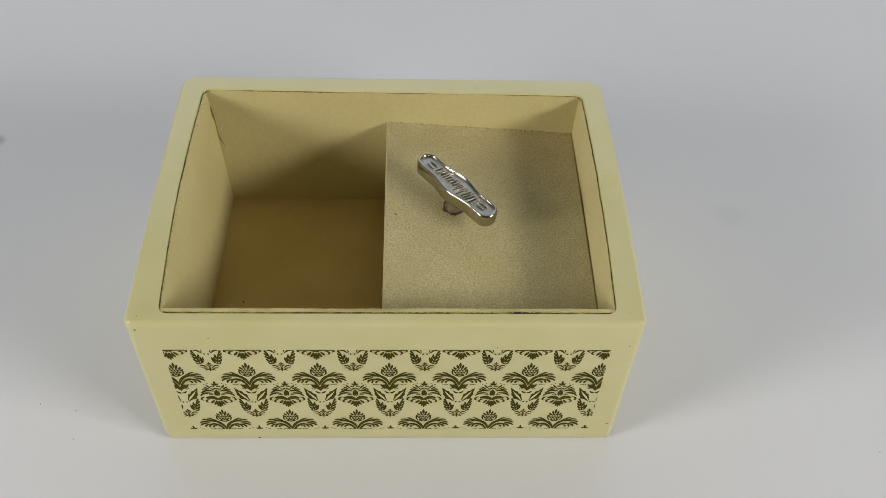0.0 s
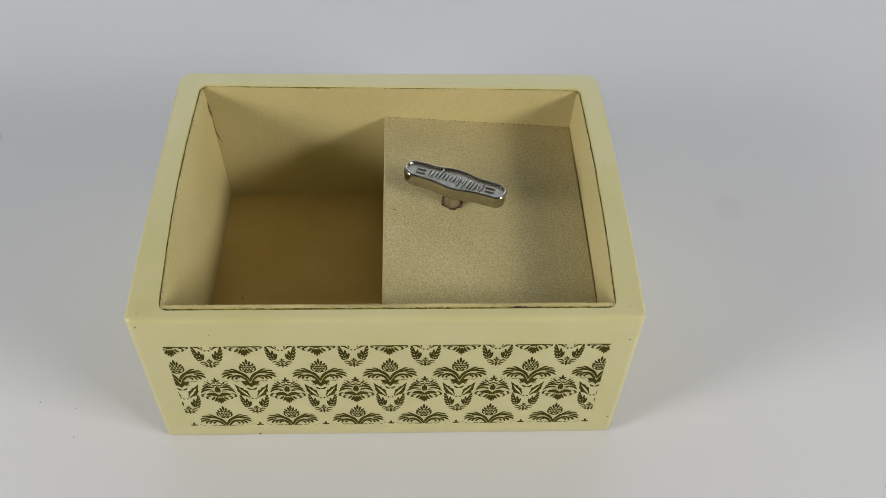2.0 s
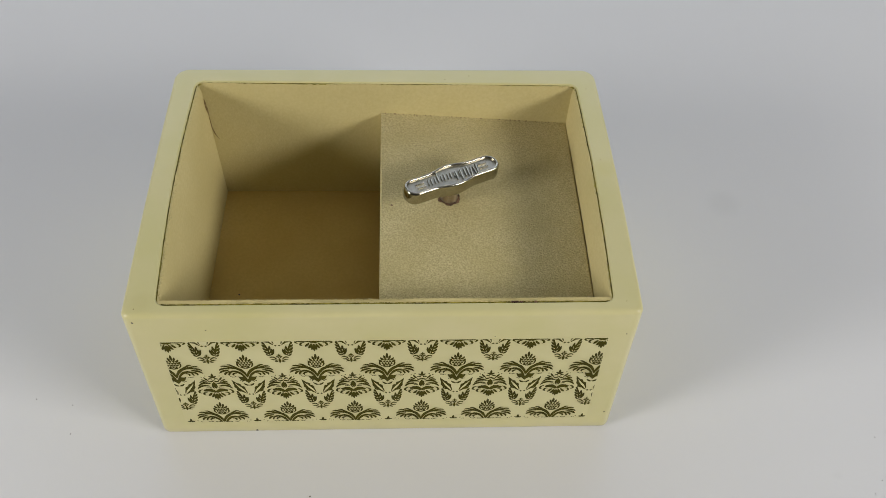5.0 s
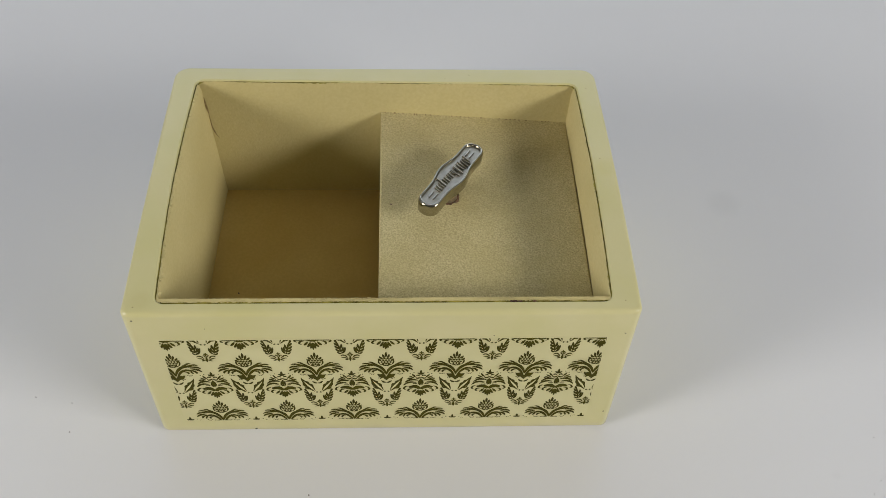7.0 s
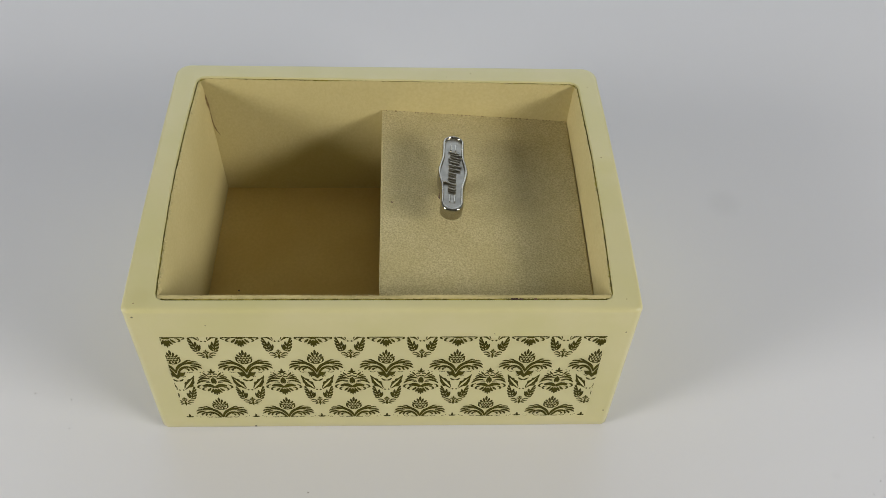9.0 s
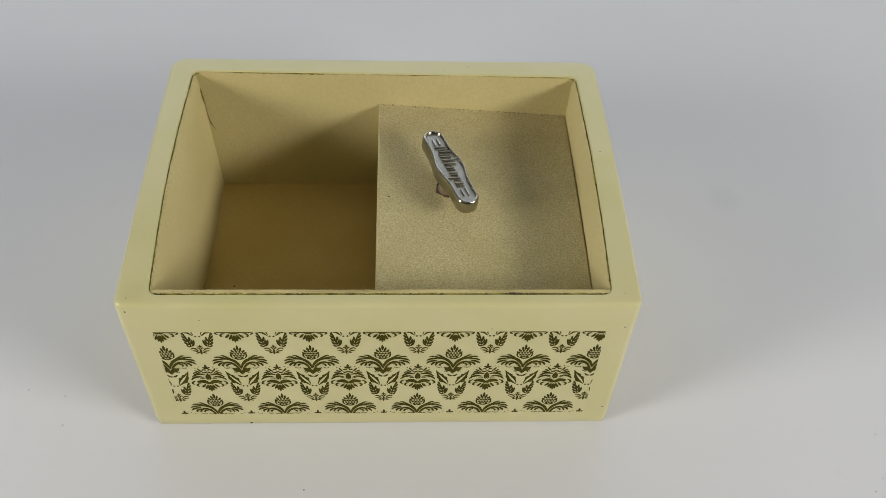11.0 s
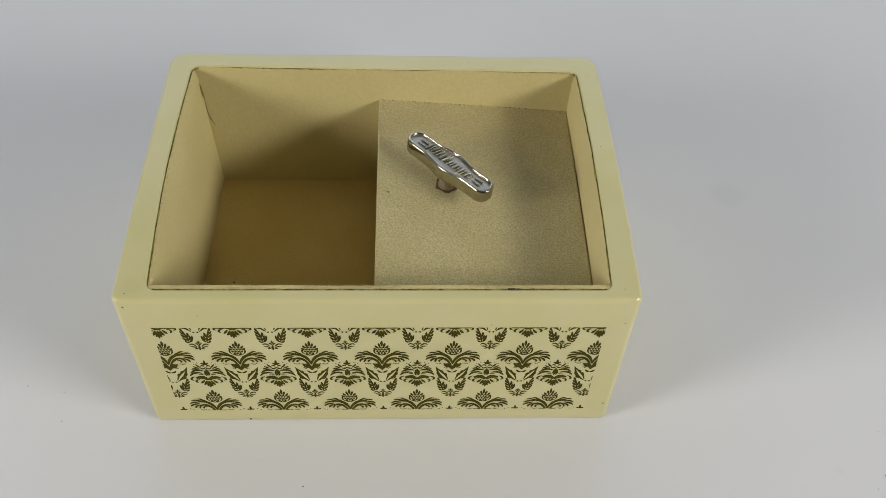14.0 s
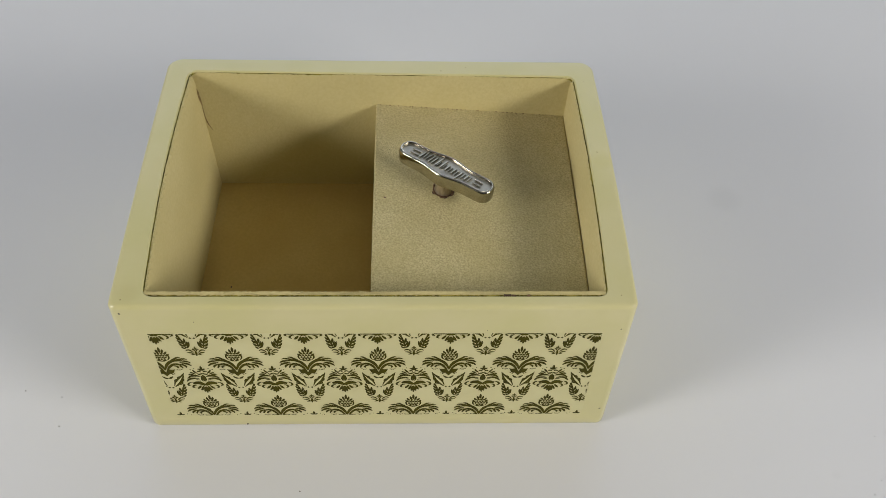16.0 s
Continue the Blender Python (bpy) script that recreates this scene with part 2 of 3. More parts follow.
def rough_panel(corners_top, corners_bottom, thick_dir, seed, n=110, pad=0.0, bow=0.0):
    """A lining board with a fuzzy top edge: two top ends and two bottom ends of its inner face, and the way to its back."""
    rnd = random.Random(seed)
    bm = bmesh.new()
    (a, b), (c, d) = [[Vector(p) for p in q] for q in (corners_top, corners_bottom)]
    t = Vector(thick_dir)
    rows = []
    for k in range(n + 1):
        s = k / n
        top, bot = a.lerp(b, s) + Vector((bow * math.sin(math.pi * s), 0, 0)), c.lerp(d, s)
        w1, w2 = rnd.uniform(-1, 1) * 0.00013, rnd.uniform(-1, 1) * 0.00016
        wave = 0.00035 * noise.noise((s * 9, seed * 3.1, 0))
        up = Vector((0, 0, wave + w1))
        rows.append([bm.verts.new(p) for p in (
            bot, Vector((*top.lerp(bot, 0.5 + 0.45 * pad).xy, top.lerp(bot, 0.5).z)), Vector((*top.lerp(bot, max(pad, 0.06)).xy, top.lerp(bot, 0.08).z)) + t * 0.02, top + t * 0.18 + up, top + t * (0.72 + w2 * 900) + up, top + t + Vector((0, 0, -0.0006)) + t * w2 * 700, bot + t)])
    for p, q in zip(rows, rows[1:]):
        m = len(p)
        for k in range(m):
            bm.faces.new((p[k], q[k], q[(k + 1) % m], p[(k + 1) % m]))
    bm.faces.new(rows[0])
    bm.faces.new(rows[-1])
    return bm


def layer(bm):
    """A hair of height for each piece of a print, so that no two lie in one plane."""
    return len(bm.faces) * 2.5e-4


def stroke(bm, pts, width, profile="leaf", steps=5):
    """A flat band along a smooth line, in the plane u, v; leaf: pointed, tail: full at the start, bar: even."""
    z = layer(bm)
    P = [Vector((*p, 0)) for p in pts]
    line = []
    if len(P) == 2:
        line = [P[0].lerp(P[1], k / 6) for k in range(7)]
    else:
        Q = [P[0] * 2 - P[1]] + P + [P[-1] * 2 - P[-2]]
        for i in range(1, len(Q) - 2):
            for k in range(steps):
                s = k / steps
                line.append(0.5 * (2 * Q[i] + (Q[i + 1] - Q[i - 1]) * s + (2 * Q[i - 1] - 5 * Q[i] + 4 * Q[i + 1] - Q[i + 2]) * s * s
                                   + (3 * Q[i] - Q[i - 1] - 3 * Q[i + 1] + Q[i + 2]) * s ** 3))
        line.append(P[-1])
    rows = []
    for k, p in enumerate(line):
        d = (line[min(k + 1, len(line) - 1)] - line[max(k - 1, 0)]).normalized()
        s = k / (len(line) - 1)
        w = {"leaf": math.sin(math.pi * (0.06 + 0.88 * s)) ** 0.8, "tail": (1 - s) ** 0.6 * 0.95 + 0.05, "bar": 1.0}[profile] * width * 0.5
        nrm = Vector((-d.y, d.x, 0))
        rows.append([bm.verts.new(p + nrm * w + Vector((0, 0, z))), bm.verts.new(p - nrm * w + Vector((0, 0, z)))])
    for a, b in zip(rows, rows[1:]):
        bm.faces.new((a[0], b[0], b[1], a[1]))


def both(bm, pts, width, profile="leaf"):
    stroke(bm, pts, width, profile)
    stroke(bm, [(-u, v) for u, v in pts], width, profile)


def blob(bm, pts):
    z = layer(bm)
    bm.faces.new([bm.verts.new((u, v, z)) for u, v in pts])


def dot(bm, u, v, r):
    blob(bm, [(u + r * math.cos(k * math.pi / 4), v + r * math.sin(k * math.pi / 4)) for k in range(8)])


def drawn(sx, sy):
    """A pen for one motif: points on its drawing grid (down is positive) become millimetres."""
    return lambda *pts: [(x / sx, -y / sy) for x, y in pts]


def motif_crown(bm):
    """Pineapple with a toothed top over spread acanthus leaves and a heart."""
    g = drawn(18.6, 9.35)
    stroke(bm, g((0, -48), (0, -77)), 0.85)
    both(bm, g((10, -44), (15, -54), (19, -65)), 0.8)
    both(bm, g((24, -38), (32, -46), (38, -54)), 0.75)
    both(bm, g((34, -30), (42, -36), (47, -42)), 0.6)
    # lozenge scales of the fruit in rows, closed by a rounded outline and a collar
    for y, row in ((-43, (-26, -9, 9, 26)), (-33, (-34, -17, 0, 17, 34)), (-23, (-26, -9, 9, 26)), (-14, (-17, 0, 17))):
        for x in row:
            blob(bm, g((x - 9.5, y), (x, y - 6), (x + 9.5, y), (x, y + 6)))
    both(bm, g((36, -42), (44, -31), (42, -18), (30, -8)), 0.55)
    both(bm, g((0, -2), (12, -6), (30, -10)), 0.75)
    # leaves: an upper and a lower band with a pale vein between, torn into fingers at the tips
    both(bm, g((0, 46), (8, 29), (19, 16), (37, 3), (60, -5), (84, -7), (108, -5), (130, 0)), 1.26)
    both(bm, g((50, -10), (70, -15), (90, -23), (107, -23)), 0.79)
    both(bm, g((80, -12), (104, -14), (126, -16), (145, -13)), 0.86)
    both(bm, g((104, -4), (124, -4), (142, -1), (159, 6)), 0.92)
    both(bm, g((96, 3), (120, 7), (142, 12), (160, 22)), 0.99)
    both(bm, g((94, 11), (112, 16), (126, 24), (128, 32)), 0.86)
    both(bm, g((6, 54), (24, 33), (46, 18), (70, 12), (90, 15), (105, 24)), 1.10)
    both(bm, g((56, 22), (70, 22), (80, 28), (76, 34)), 0.73)
    both(bm, g((92, 22), (104, 28), (103, 34)), 0.59)
    for k in (-1, 1):
        blob(bm, [(k * u, v) for u, v in g((0, 56), (9, 48), (22, 40), (38, 43), (56, 40), (49, 52), (42, 60), (30, 65), (20, 64), (10, 71), (0, 78))])
        for x, y in ((70, 41), (79, 43), (88, 43), (97, 40)):
            dot(bm, k * x / 18.6, -y / 9.35, 0.22)


def motif_wings(bm):
    """A pair of notched leaves in a V, with a bracket and pearls between."""
    g = drawn(15.0, 8.9)
    both(bm, g((19, 36), (36, 24), (53, 10), (67, -10), (79, -40)), 0.9)
    both(bm, g((17, 31), (27, 10), (45, -8), (62, -22), (78, -37)), 0.75)
    both(bm, g((24, 12), (28, -1), (38, -8)), 0.5)
    both(bm, g((42, -6), (46, -16), (56, -22)), 0.5)
    both(bm, g((38, 24), (56, 19), (65, 7)), 0.55)
    both(bm, g((54, 10), (68, 1), (73, -12)), 0.5)
    both(bm, g((0, -11), (12, -13), (25, -22)), 0.8)
    for k in (-1, 1):
        for x, y in ((28, -33), (37, -36)):
            dot(bm, k * x / 15.0, -y / 8.9, 0.27)


def motif_flower(bm):
    """A round flower head with a dark girdle, side scrolls and a toothed skirt."""
    g = drawn(16.7, 8.8)
    stroke(bm, g((0, -48), (0, -72)), 0.83)
    both(bm, g((4, -47), (11, -55), (21, -57)), 0.77)
    both(bm, g((5, -40), (15, -45), (27, -41)), 0.71)
    both(bm, g((0, -36), (9, -31), (20, -29), (28, -33)), 0.77)
    both(bm, g((26, -34), (38, -42), (48, -53)), 0.71)
    both(bm, g((34, -29), (50, -36), (64, -42)), 0.71)
    both(bm, g((44, -26), (62, -30), (76, -25)), 0.77)
    both(bm, g((14, -18), (38, -22), (62, -20), (86, -8)), 1.12)
    both(bm, g((24, -6), (50, -9), (76, -4), (94, 8)), 1.00)
    stroke(bm, g((0, -28), (0, 6)), 0.9)
    both(bm, g((5, 8), (11, -4), (8, -22)), 0.55)
    both(bm, g((18, 2), (30, -1), (46, 0)), 0.5)
    for k in (-1, 1):
        blob(bm, [(k * u, v) for u, v in g((0, 20), (9, 14), (22, 7), (46, 8), (68, 15), (62, 23), (40, 23), (22, 26), (9, 31), (0, 29))])
        for x, y, r in ((58, -54, 0.24), (38, -60, 0.22)):
            dot(bm, k * x / 16.7, -y / 8.8, r)
    both(bm, g((70, 12), (86, 17), (92, 27), (80, 32)), 0.71)
    both(bm, g((46, 27), (62, 29), (69, 38), (58, 43)), 0.71)
    both(bm, g((24, 29), (36, 40), (46, 47)), 0.89)
    both(bm, g((12, 32), (20, 47), (30, 55)), 0.94)
    both(bm, g((4, 36), (9, 53), (13, 63)), 0.77)
    stroke(bm, g((0, 34), (0, 69)), 0.89)


def motif_sprig(bm):
    """Two upright lobed leaves over a small fan, and a pair of dots between."""
    g = drawn(16.6, 8.3)
    both(bm, g((44, 14), (50, -6), (59, -27), (71, -52)), 0.6)
    both(bm, g((44, 13), (55, 12), (66, 5)), 0.75)
    both(bm, g((46, 4), (60, 0), (73, -10)), 0.95)
    both(bm, g((51, -9), (64, -14), (77, -24)), 0.95)
    both(bm, g((56, -22), (67, -28), (79, -38)), 0.9)
    both(bm, g((62, -35), (70, -42), (76, -50)), 0.7)
    both(bm, g((43, 12), (33, 6), (26, -7), (23, -18)), 0.85)
    both(bm, g((45, 4), (37, -7), (33, -19)), 0.7)
    both(bm, g((49, -9), (43, -20), (42, -32)), 0.8)
    for k in (-1, 1):
        blob(bm, [(k * u, v) for u, v in g((3, -33), (10, -37), (17, -33), (10, -29))])
    stroke(bm, g((0, 4), (0, 20)), 0.5)
    both(bm, g((2, 14), (7, 11), (11, 13)), 0.4)
    both(bm, g((3, 26), (9, 18), (18, 20)), 0.55)
    both(bm, g((12, 32), (26, 22), (40, 20), (50, 25)), 0.65)
    both(bm, g((12, 38), (28, 32), (46, 31)), 0.6)
    both(bm, g((6, 38), (16, 40), (28, 43)), 0.6)
    stroke(bm, g((0, 24), (0, 48)), 0.75)


PRINT = (-0.0696, 0.0680, 0.0075, 0.0560)  # the printed field on the front: left, right, bottom, top


def pattern(parent):
    step, drop = 0.0224, 0.0284
    kinds = (("crown_ornament", motif_crown, 0.0407), ("leaf_ornament", motif_wings, 0.0297),
             ("sprig_ornament", motif_sprig, 0.0214), ("flower_ornament", motif_flower, 0.0300 - drop))
    x0, x1, z0, z1 = PRINT
    shared = {}
    for name, draw, z in kinds:
        for row in (-1, 0, 1, 2):
            for col in range(-4, 5):
                cx, cz = -0.0007 + step * (col + 0.5 * (row % 2)), z + drop * row
                reach_x, reach_z = 0.0094, 0.0088
                if cx + reach_x < x0 or cx - reach_x > x1 or cz + reach_z < z0 or cz - reach_z > z1:
                    continue
                whole = cx - reach_x > x0 and cx + reach_x < x1 and cz - reach_z > z0 and cz + reach_z < z1
                if whole and name in shared:
                    me = shared[name]
                else:
                    bm = bmesh.new()
                    draw(bm)
                    for v in bm.verts:
                        v.co = Vector((v.co.x * 0.001, -0.00003 - v.co.z * 0.001, v.co.y * 0.001))
                    if not whole:
                        for co, no in (((x0 - cx, 0, 0), (-1, 0, 0)), ((x1 - cx, 0, 0), (1, 0, 0)), ((0, 0, z0 - cz), (0, 0, -1)), ((0, 0, z1 - cz), (0, 0, 1))):
                            bmesh.ops.bisect_plane(bm, geom=bm.verts[:] + bm.edges[:] + bm.faces[:], plane_co=co, plane_no=no, clear_outer=True)
                    if not bm.faces:
                        bm.free()
                        continue
                    for f in bm.faces:
                        f.normal_update()
                        if f.normal.y > 0:
                            f.normal_flip()
                    me = bpy.data.meshes.new(name)
                    bm.to_mesh(me)
                    bm.free()
                    me.materials.append(INK)
                    if whole:
                        shared[name] = me
                ob = new(name, me)
                ob.location = (cx, Y0, cz)
                ob.parent = parent
    # the printed ground, a trace paler than the lacquer
    ground = box(x0 - 0.0003, x1 + 0.0003, Y0 - 0.000015, Y0 + 0.0005, z0 - 0.0003, z1 + 0.0003)
    part("printed_ground", ground, GROUND, parent, "paler cream printed ground")
    # the line along the top of each cut flower
    for col in range(-3, 4):
        cx = -0.0007 + step * col
        a, b = max(x0, cx - 0.0052), min(x1, cx + 0.0052)
        part("printed_line", box(a, b, Y0 - 0.00006, Y0, z1 - 0.00042, z1), INK, parent)


def music_box():
    mb = empty("music_box")
    tagged(mb, "cream lacquered music box with olive damask print and suede lining, open", "music box")
    body = shell(mb)
    pattern(body)
    x0, x1, y0, y1 = RIM
    g, top, zf = 0.0007, H - 0.0003, 0.0143
    # lining boards; the padded side boards stand out a little towards the bottom
    part("lining_panel", rough_panel(((x0 + g, y0 + g, top), (x0 + g, y1 - g, top)), ((-0.0675, y0 + g, zf), (-0.0652, y1 - g, zf)), (-0.0003, 0, 0), 1, pad=0.25, bow=-BOW[0]), VELVET, mb, "beige suede lining board", 60)
    part("lining_panel", rough_panel(((x1 - g, y0 + g, top), (x1 - g, y1 - g, top)), ((0.0661, y0 + g, zf), (0.0661, y1 - g, zf)), (0.0003, 0, 0), 2, pad=0.35, bow=BOW[1]), VELVET, mb, "", 60)
    part("lining_panel", rough_panel(((x0 + g, y0 + 0.0020, top), (x1 - g, y0 + 0.0020, top)), ((x0 + g, y0 + 0.0022, zf), (x1 - g, y0 + 0.0022, zf)), (0, -0.0016, 0), 3, 200), VELVET, mb, "", 60)
    part("lining_panel", rough_panel(((x0 + g, y1 - g + 0.5 * SWING, top), (x1 - g, y1 - g - 0.5 * SWING, top)), ((x0 + g, 0.1007, zf), (x1 - g, 0.1007, zf)), (0, 0.0003, 0), 4, 200, pad=0.4), VELVET, mb, "", 60)
    part("lining_floor", box(-0.0685, 0.0005, y0 + 0.001, 0.1018, 0.0082, zf, 0.0003), FLOOR_CLOTH, mb, "shaded beige suede compartment floor")
    part("glue_line", loft([ring_points(x0 + 0.00002, x1 - 0.00002, y0 + 0.00002, y1 - 0.00002, 0.0029, H - 0.0005, bow=BOW, swing=SWING), ring_points(x0 + 0.0007, x1 - 0.0007, y0 + 0.0007, y1 - 0.0007, 0.0024, H - 0.0006, bow=BOW, swing=SWING)], False, False), GLUE, mb, "dark olive glue in the joint")
    # raised compartment over the movement, its top sloping down to one side
    bm = box(-0.0031, 0.0670, y0 + 0.0022, 0.1020, zf - 0.003, 0.056)
    for v in bm.verts:
        if v.co.z > 0.03:
            v.co.z = cover_z(v.co.x)
    edges = [e for e in bm.edges if all(v.co.z > 0.03 for v in e.verts)]
    bmesh.ops.bevel(bm, geom=edges, offset=0.0008, segments=4, affect="EDGES", profile=0.5)
    part("movement_cover", bm, SUEDE, mb, "grainy beige suede cover over the movement", 40)
    return mb


# ---- the winding key ----
KEY = (0.0207, 0.0602, 0.0539)
PLATE_Z, PLATE_H = 0.0069, 0.0053


def plate_outline(length, end, waist, n=14):
    """Half lengths and widths of the name-plate shape: rounded ends, wider middle."""
    pts = []
    hl, r = length / 2, min(end, 0.0034)

    def side(s):
        return end + (waist - end) * (0.5 + 0.5 * math.cos(math.pi * min(abs(s) / (hl * 0.52), 1.0))) ** 1.1
    xs = [hl - r - (2 * (hl - r)) * k / (3 * n) for k in range(3 * n + 1)]
    upper = [Vector((x, side(x), 0)) for x in xs]
    cap_l = [Vector((-hl + r + r * math.cos(a), math.copysign(1, math.sin(a)) * (end - r) + r * math.sin(a), 0))
             for a in [math.pi / 2 + math.pi * k / (2 * n) for k in range(1, 2 * n) if k != n]]
    lower = [Vector((-p.x, -p.y, 0)) for p in upper]
    cap_r = [Vector((-p.x, -p.y, 0)) for p in cap_l]
    return upper + cap_l + lower + cap_r


def winding_key():
    key = empty("winding_key", pose(*KEY, 0, 0, 0))
    tagged(key, "nickel-plated winding key with raised lettering on the suede cover", "key")
    part("stem", lathe([(0.0031, -0.006), (0.0031, 0.0010), (0.0029, 0.0016), (0.0029, PLATE_Z - 0.0012), (0.0034, PLATE_Z - 0.0002), (0.0034, PLATE_Z + 0.0008)]), STEEL, key, "tarnished round metal stem", 40)
    L, e, w = 0.0360, 0.0038, 0.0051

    def ring(inset, z):
        return [p + Vector((0, 0, z)) for p in plate_outline(L - 2 * inset, e - inset, w - inset)]
    z0, z1 = PLATE_Z, PLATE_Z + PLATE_H
    rings = [ring(0.0009, z0), ring(0.0003, z0 + 0.0001), ring(0.00005, z0 + 0.0005), ring(0, z0 + 0.0012), ring(0, z1 - 0.0008),
             ring(0.0001, z1 - 0.0004), ring(0.00035, z1 - 0.00005), ring(0.00055, z1), ring(0.0008, z1 - 0.00005), ring(0.00095, z1 - 0.0003), ring(0.00105, z1 - 0.0010)]
    plate = part("handle_plate", loft(rings, True, False), NICKEL, key, "polished nickel handle plate", 50)
    fld = bmesh.new()
    fld.faces.new([fld.verts.new(p) for p in ring(0.00095, z1 - 0.00090)])
    part("inset_field", fld, NICKEL_FIELD, plate, "satin recessed field")
    zt = z1 - 0.0010
    # plain raised bars stand for the lettering, and two short rules at each end

    def raised(x0, x1, y0, y1, tall=0.00075, slant=0.22):
        b = box(x0, x1, y0, y1, zt, zt + tall, 0.00018)
        for v in b.verts:
            v.co.x += slant * v.co.y
            v.co.x, v.co.y = -v.co.x, -v.co.y
        part("raised_bar", b, NICKEL, plate)
    t = 0.0004
    raised(-0.0097, -0.0097 + t, -0.0017, 0.0022)
    raised(-0.0086, -0.0086 + t, -0.0010, 0.0028, slant=0.1)
    raised(-0.0075, -0.0075 + t, -0.0010, 0.0028, slant=0.3)
    raised(-0.0062, -0.0062 + t, -0.0017, 0.0024)
    x = -0.0051
    for wd, hi, lo in ((0.0006, 0.0022, -0.0015), (0.0010, 0.0030, -0.0015), (0.0011, 0.0026, -0.0015), (0.0016, 0.0012, -0.0015),
                       (0.0016, 0.0012, -0.0016), (0.0016, 0.0012, -0.0032), (0.0016, 0.0013, -0.0016)):
        raised(x, x + t * 1.2, lo, hi)
        if wd > 0.0009:
            raised(x + wd - t * 0.9, x + wd, max(lo, -0.0015), 0.0011, 0.0007)
        x += wd + 0.0009
    for s in (-1, 1):
        for v in (-0.0008, 0.0008):
            part("rule", box(s * 0.0122 - 0.0016, s * 0.0122 + 0.0016, v - 0.00025, v + 0.00025, zt, zt + 0.00065, 0.00018), NICKEL, plate)
    return key


def torn_hole(parent):
    """The ragged hole in the suede round the stem."""
    rnd = random.Random(11)
    bm, n = bmesh.new(), 44
    rows = []
    for k in range(n):
        a = 2 * math.pi * k / n
        r1 = 0.0038 + 0.0008 * noise.noise((3 * math.cos(a), 3 * math.sin(a), 1.7)) + rnd.uniform(-0.00008, 0.00008)
        rows.append([bm.verts.new((KEY[0] + r * math.cos(a), KEY[1] + r * math.sin(a), cover_z(KEY[0] + r * math.cos(a)) + dz))
                     for r, dz in ((r1, 0.00004), (0.0035, 0.00012 + rnd.uniform(0, 0.0002)), (0.0030, 0.00008))])
    for k in range(n):
        p, q = rows[k], rows[(k + 1) % n]
        for j in range(2):
            bm.faces.new((p[j], q[j], q[j + 1], p[j + 1]))
    part("torn_edge", bm, RAW, parent, "ragged dark hole edge")


def disc(r, t, rnd, n=9):
    return loft([[Vector((q * r * rr * math.cos(2 * math.pi * k / n), q * r * rr * math.sin(2 * math.pi * k / n), z)) for k, rr in enumerate(wob)]
                 for wob in [[rnd.uniform(0.7, 1.15) for _ in range(n)]] for q, z in ((1.0, 0), (0.8, t * 0.7), (0.35, t))])


def wear(parent):
    """Nicks, dirt dots, loose fibres and a torn seam on the box."""
    rnd = random.Random(21)
    up, front = pose(0, 0, 0), pose(0, 0, 0, 90)
    x0, x1, y0, y1 = RIM
    for x, z, r in ((-0.0463, 0.0012, 0.0005), (-0.0548, 0.0621, 0.00025), (0.0734, 0.0581, 0.00028), (0.0741, 0.0107, 0.0004), (-0.0757, 0.0664, 0.0004), (0.0327, 0.0574, 0.0002)):
        ob = part("nick", disc(r, 0.00008, rnd), DIRT, parent)
        ob.matrix_local = pose(x, Y0 + 0.00002, z) @ front
    for x, y, r in ((0.0718, 0.0997, 0.0003), (0.0722, 0.0639, 0.00035), (0.0721, 0.0039, 0.0003), (0.0294, 0.1068, 0.0003), (0.0205, 0.1047, 0.00035), (-0.0751, 0.0024, 0.0004)):
        ob = part("nick", disc(r * 0.65, 0.00006, rnd), SEAM, parent)
        ob.matrix_local = pose(x, y, H - 0.00001)
    ob = part("dirt_dot", disc(0.00038, 0.0001, rnd), DIRT, parent)
    ob.matrix_local = pose(-0.0557, 0.0488, 0.0143)
    ob = part("dirt_dot", disc(0.0004, 0.0001, rnd), RAW, parent)
    ob.matrix_local = pose(0.0009, 0.0553, cover_z(0.0009))
    # worn spot in the joint
    for x, w in ((0.0370, 0.0022), (0.0395, 0.0012), (0.0440, 0.0009)):
        part("worn_spot", box(x, x + w, y0 + 0.0001, y0 + 0.0001 + rnd.uniform(0.0003, 0.0005), H - 0.0008, H - 0.0001, 0.0001), RAW, parent)
    # torn corner seam
    bm = bmesh.new()
    stroke(bm, [(-0.0673, 0.0636), (-0.0670, 0.0594), (-0.0665, 0.0554)], 0.0008)
    stroke(bm, [(-0.0666, 0.0554), (-0.0663, 0.0494), (-0.0655, 0.0459), (-0.0644, 0.0434)], 0.0005)
    for v in bm.verts:
        v.co = Vector((v.co.x, 0.1007 + 0.012 * (v.co.y - 0.044), v.co.y))
    part("torn_seam", bm, SEAM, parent, "torn seam in the lining corner")
    # broken stitching line where the cover meets the back lining
    for k in range(46):
        x = -0.002 + 0.067 * (k + rnd.uniform(0.1, 0.9)) / 46
        if rnd.random() < 0.45:
            continue
        z = cover_z(x)
        w = rnd.uniform(0.0002, 0.0007)
        part("seam_bit", box(x, x + w, 0.1008, 0.1014, z - 0.0003, z + rnd.uniform(0.00002, 0.00012)), SEAM, parent)


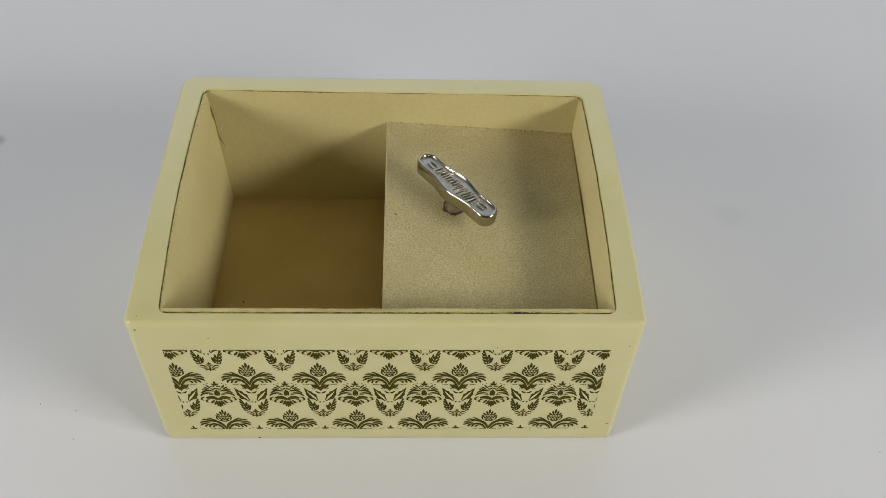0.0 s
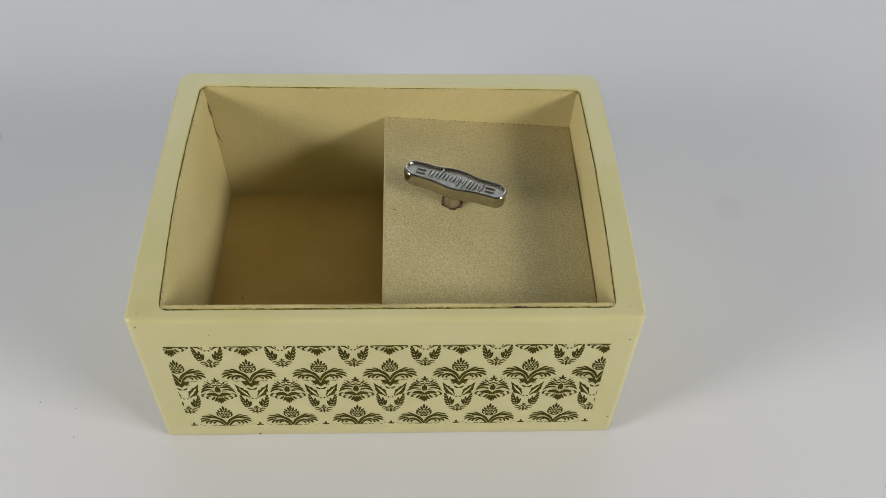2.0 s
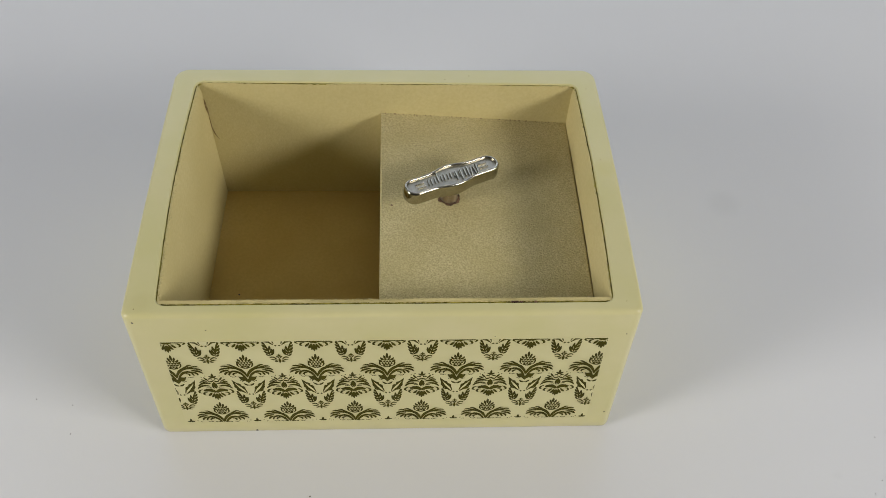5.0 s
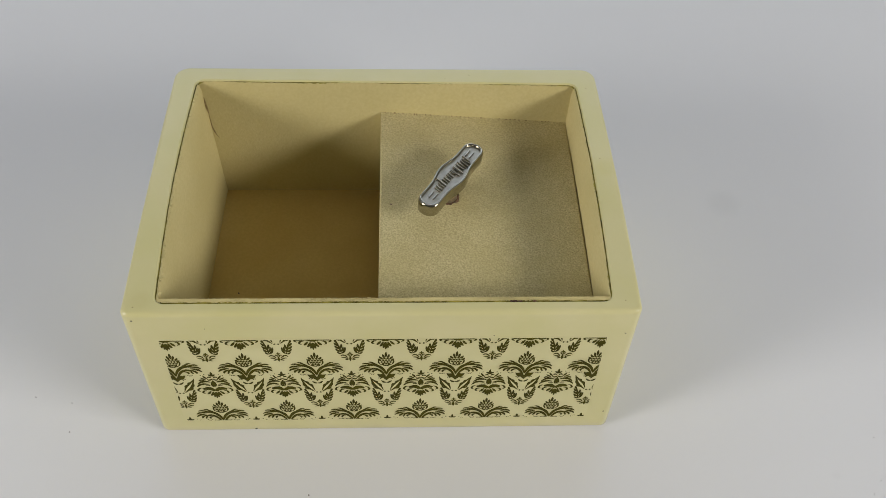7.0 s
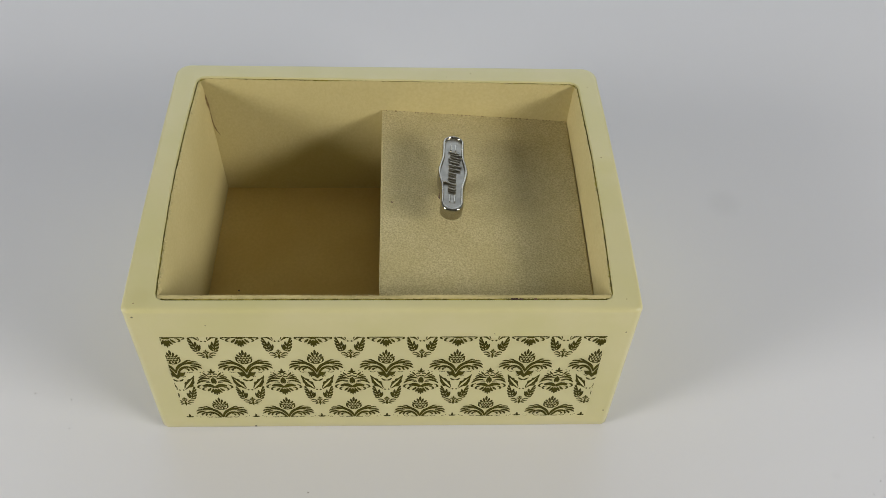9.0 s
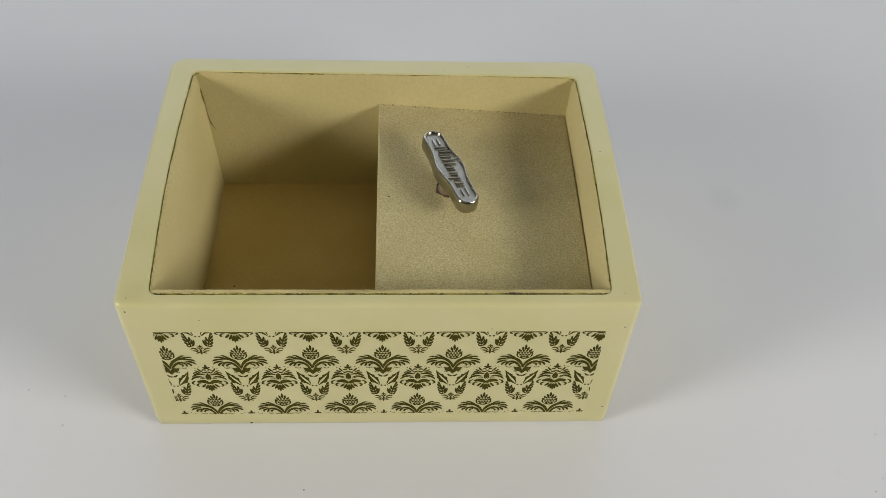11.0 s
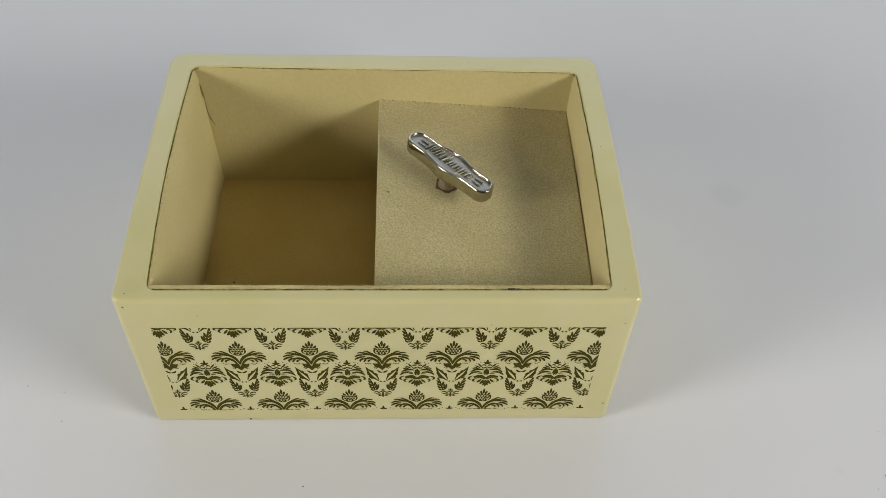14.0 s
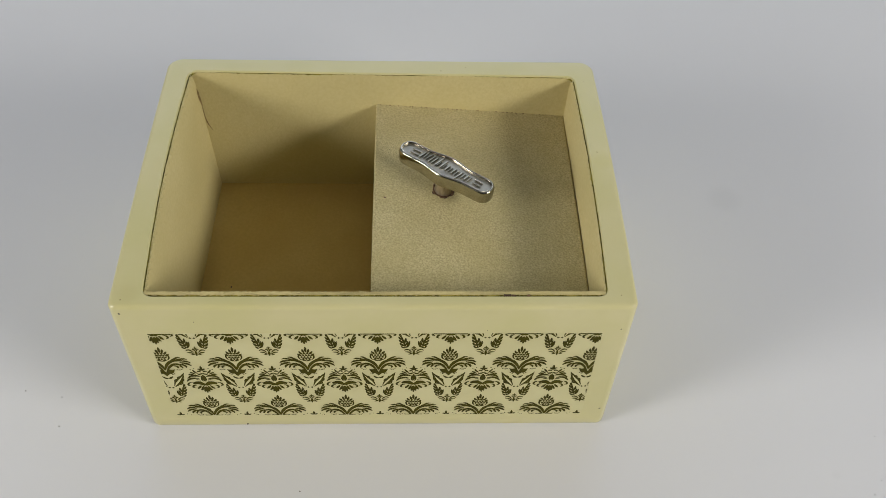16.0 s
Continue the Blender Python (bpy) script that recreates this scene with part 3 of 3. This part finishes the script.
def fibres(parent):
    """Suede fluff along the lining's edges, one tangle."""
    rnd = random.Random(31)
    x0, x1, y0, y1 = RIM
    verts, faces = [], []

    def tuft(x, y, z, reach):
        a, b = Vector((x, y, z)), Vector((x + rnd.uniform(-reach, reach), y + rnd.uniform(-reach, reach), z + rnd.uniform(-0.1, 0.5) * reach))
        w = rnd.uniform(0.00010, 0.00022)
        i = len(verts)
        verts.extend([a + Vector((w, 0, 0)), a + Vector((-w * 0.5, w, 0)), a + Vector((-w * 0.5, -w, 0)), b])
        faces.extend([(i, i + 1, i + 3), (i + 1, i + 2, i + 3), (i + 2, i, i + 3)])
    for k in range(1500):
        s = rnd.random()
        tuft(x0 + 0.0008 + (x1 - x0 - 0.0016) * s, y0 + 0.0004 + rnd.random() * 0.0015, H - 0.0003, 0.0003)
    for k in range(420):
        s = rnd.random() ** 1.3
        tuft(x0 + 0.0006 - BOW[0] * math.sin(math.pi * s) + rnd.random() ** 2 * 0.001, y0 + 0.001 + (y1 - y0 - 0.002) * s, H - 0.0004, 0.0005)
    for k in range(160):
        s = rnd.random()
        tuft(x0 + 0.001 + (x1 - x0 - 0.004) * s, y1 - 0.0007 + SWING * (0.5 - s), H - 0.0003, 0.0004)
    me = bpy.data.meshes.new("lining_fluff")
    me.from_pydata(verts, [], faces)
    ob = finish(new("lining_fluff", me), VELVET)
    ob.parent = parent
    tagged(ob, "frayed suede fluff along the lining edges", kind="stuff")


def dust():
    rnd = random.Random(41)
    for x, y, r in ((-0.1257, 0.0143, 0.0004), (-0.1110, 0.0002, 0.0004), (-0.0270, -0.0246, 0.00045), (0.1697, -0.0224, 0.0003), (0.1658, -0.0273, 0.0003),
                    (0.1724, -0.0057, 0.0003), (-0.1126, 0.0117, 0.00035)):
        ob = part("dust_speck", disc(r * 0.6, 0.0002, rnd), DIRT)
        ob.location = (x, y, TABLE)
        tagged(ob, "tiny dark dust speck on the white table", "dust", "dust specks on the table")


room()
table()
box_thing = music_box()
torn_hole(box_thing)
wear(box_thing)
fibres(box_thing)
dust()
key_thing = winding_key()

# seconds and degrees of the key's turn
TURN = [(0, -48.5), (0.5, -40.5), (1, -33.1), (1.5, -25.9), (2, -18.2), (2.5, -10.3), (3, -2.7), (3.5, 4.7), (4, 12.2), (4.2, 15.2), (5, 27.4), (6.3, 46.8), (7, 57.5),
        (8, 72.9), (8.5, 80.2), (9, 87.0), (9.2, 89.6), (10.2, 102.5), (11.3, 114.4), (12, 121.5), (12.5, 125.8), (13, 129.6), (14, 136.0), (15, 141.6), (16, 146.9)]


def motions():
    # the stem leans a little, square to the sloping cover
    walk(key_thing, [(t, pose(*KEY, -1.2, 4.2, 0) @ pose(0, 0, 0, 0, 0, a)) for t, a in TURN])


motions()
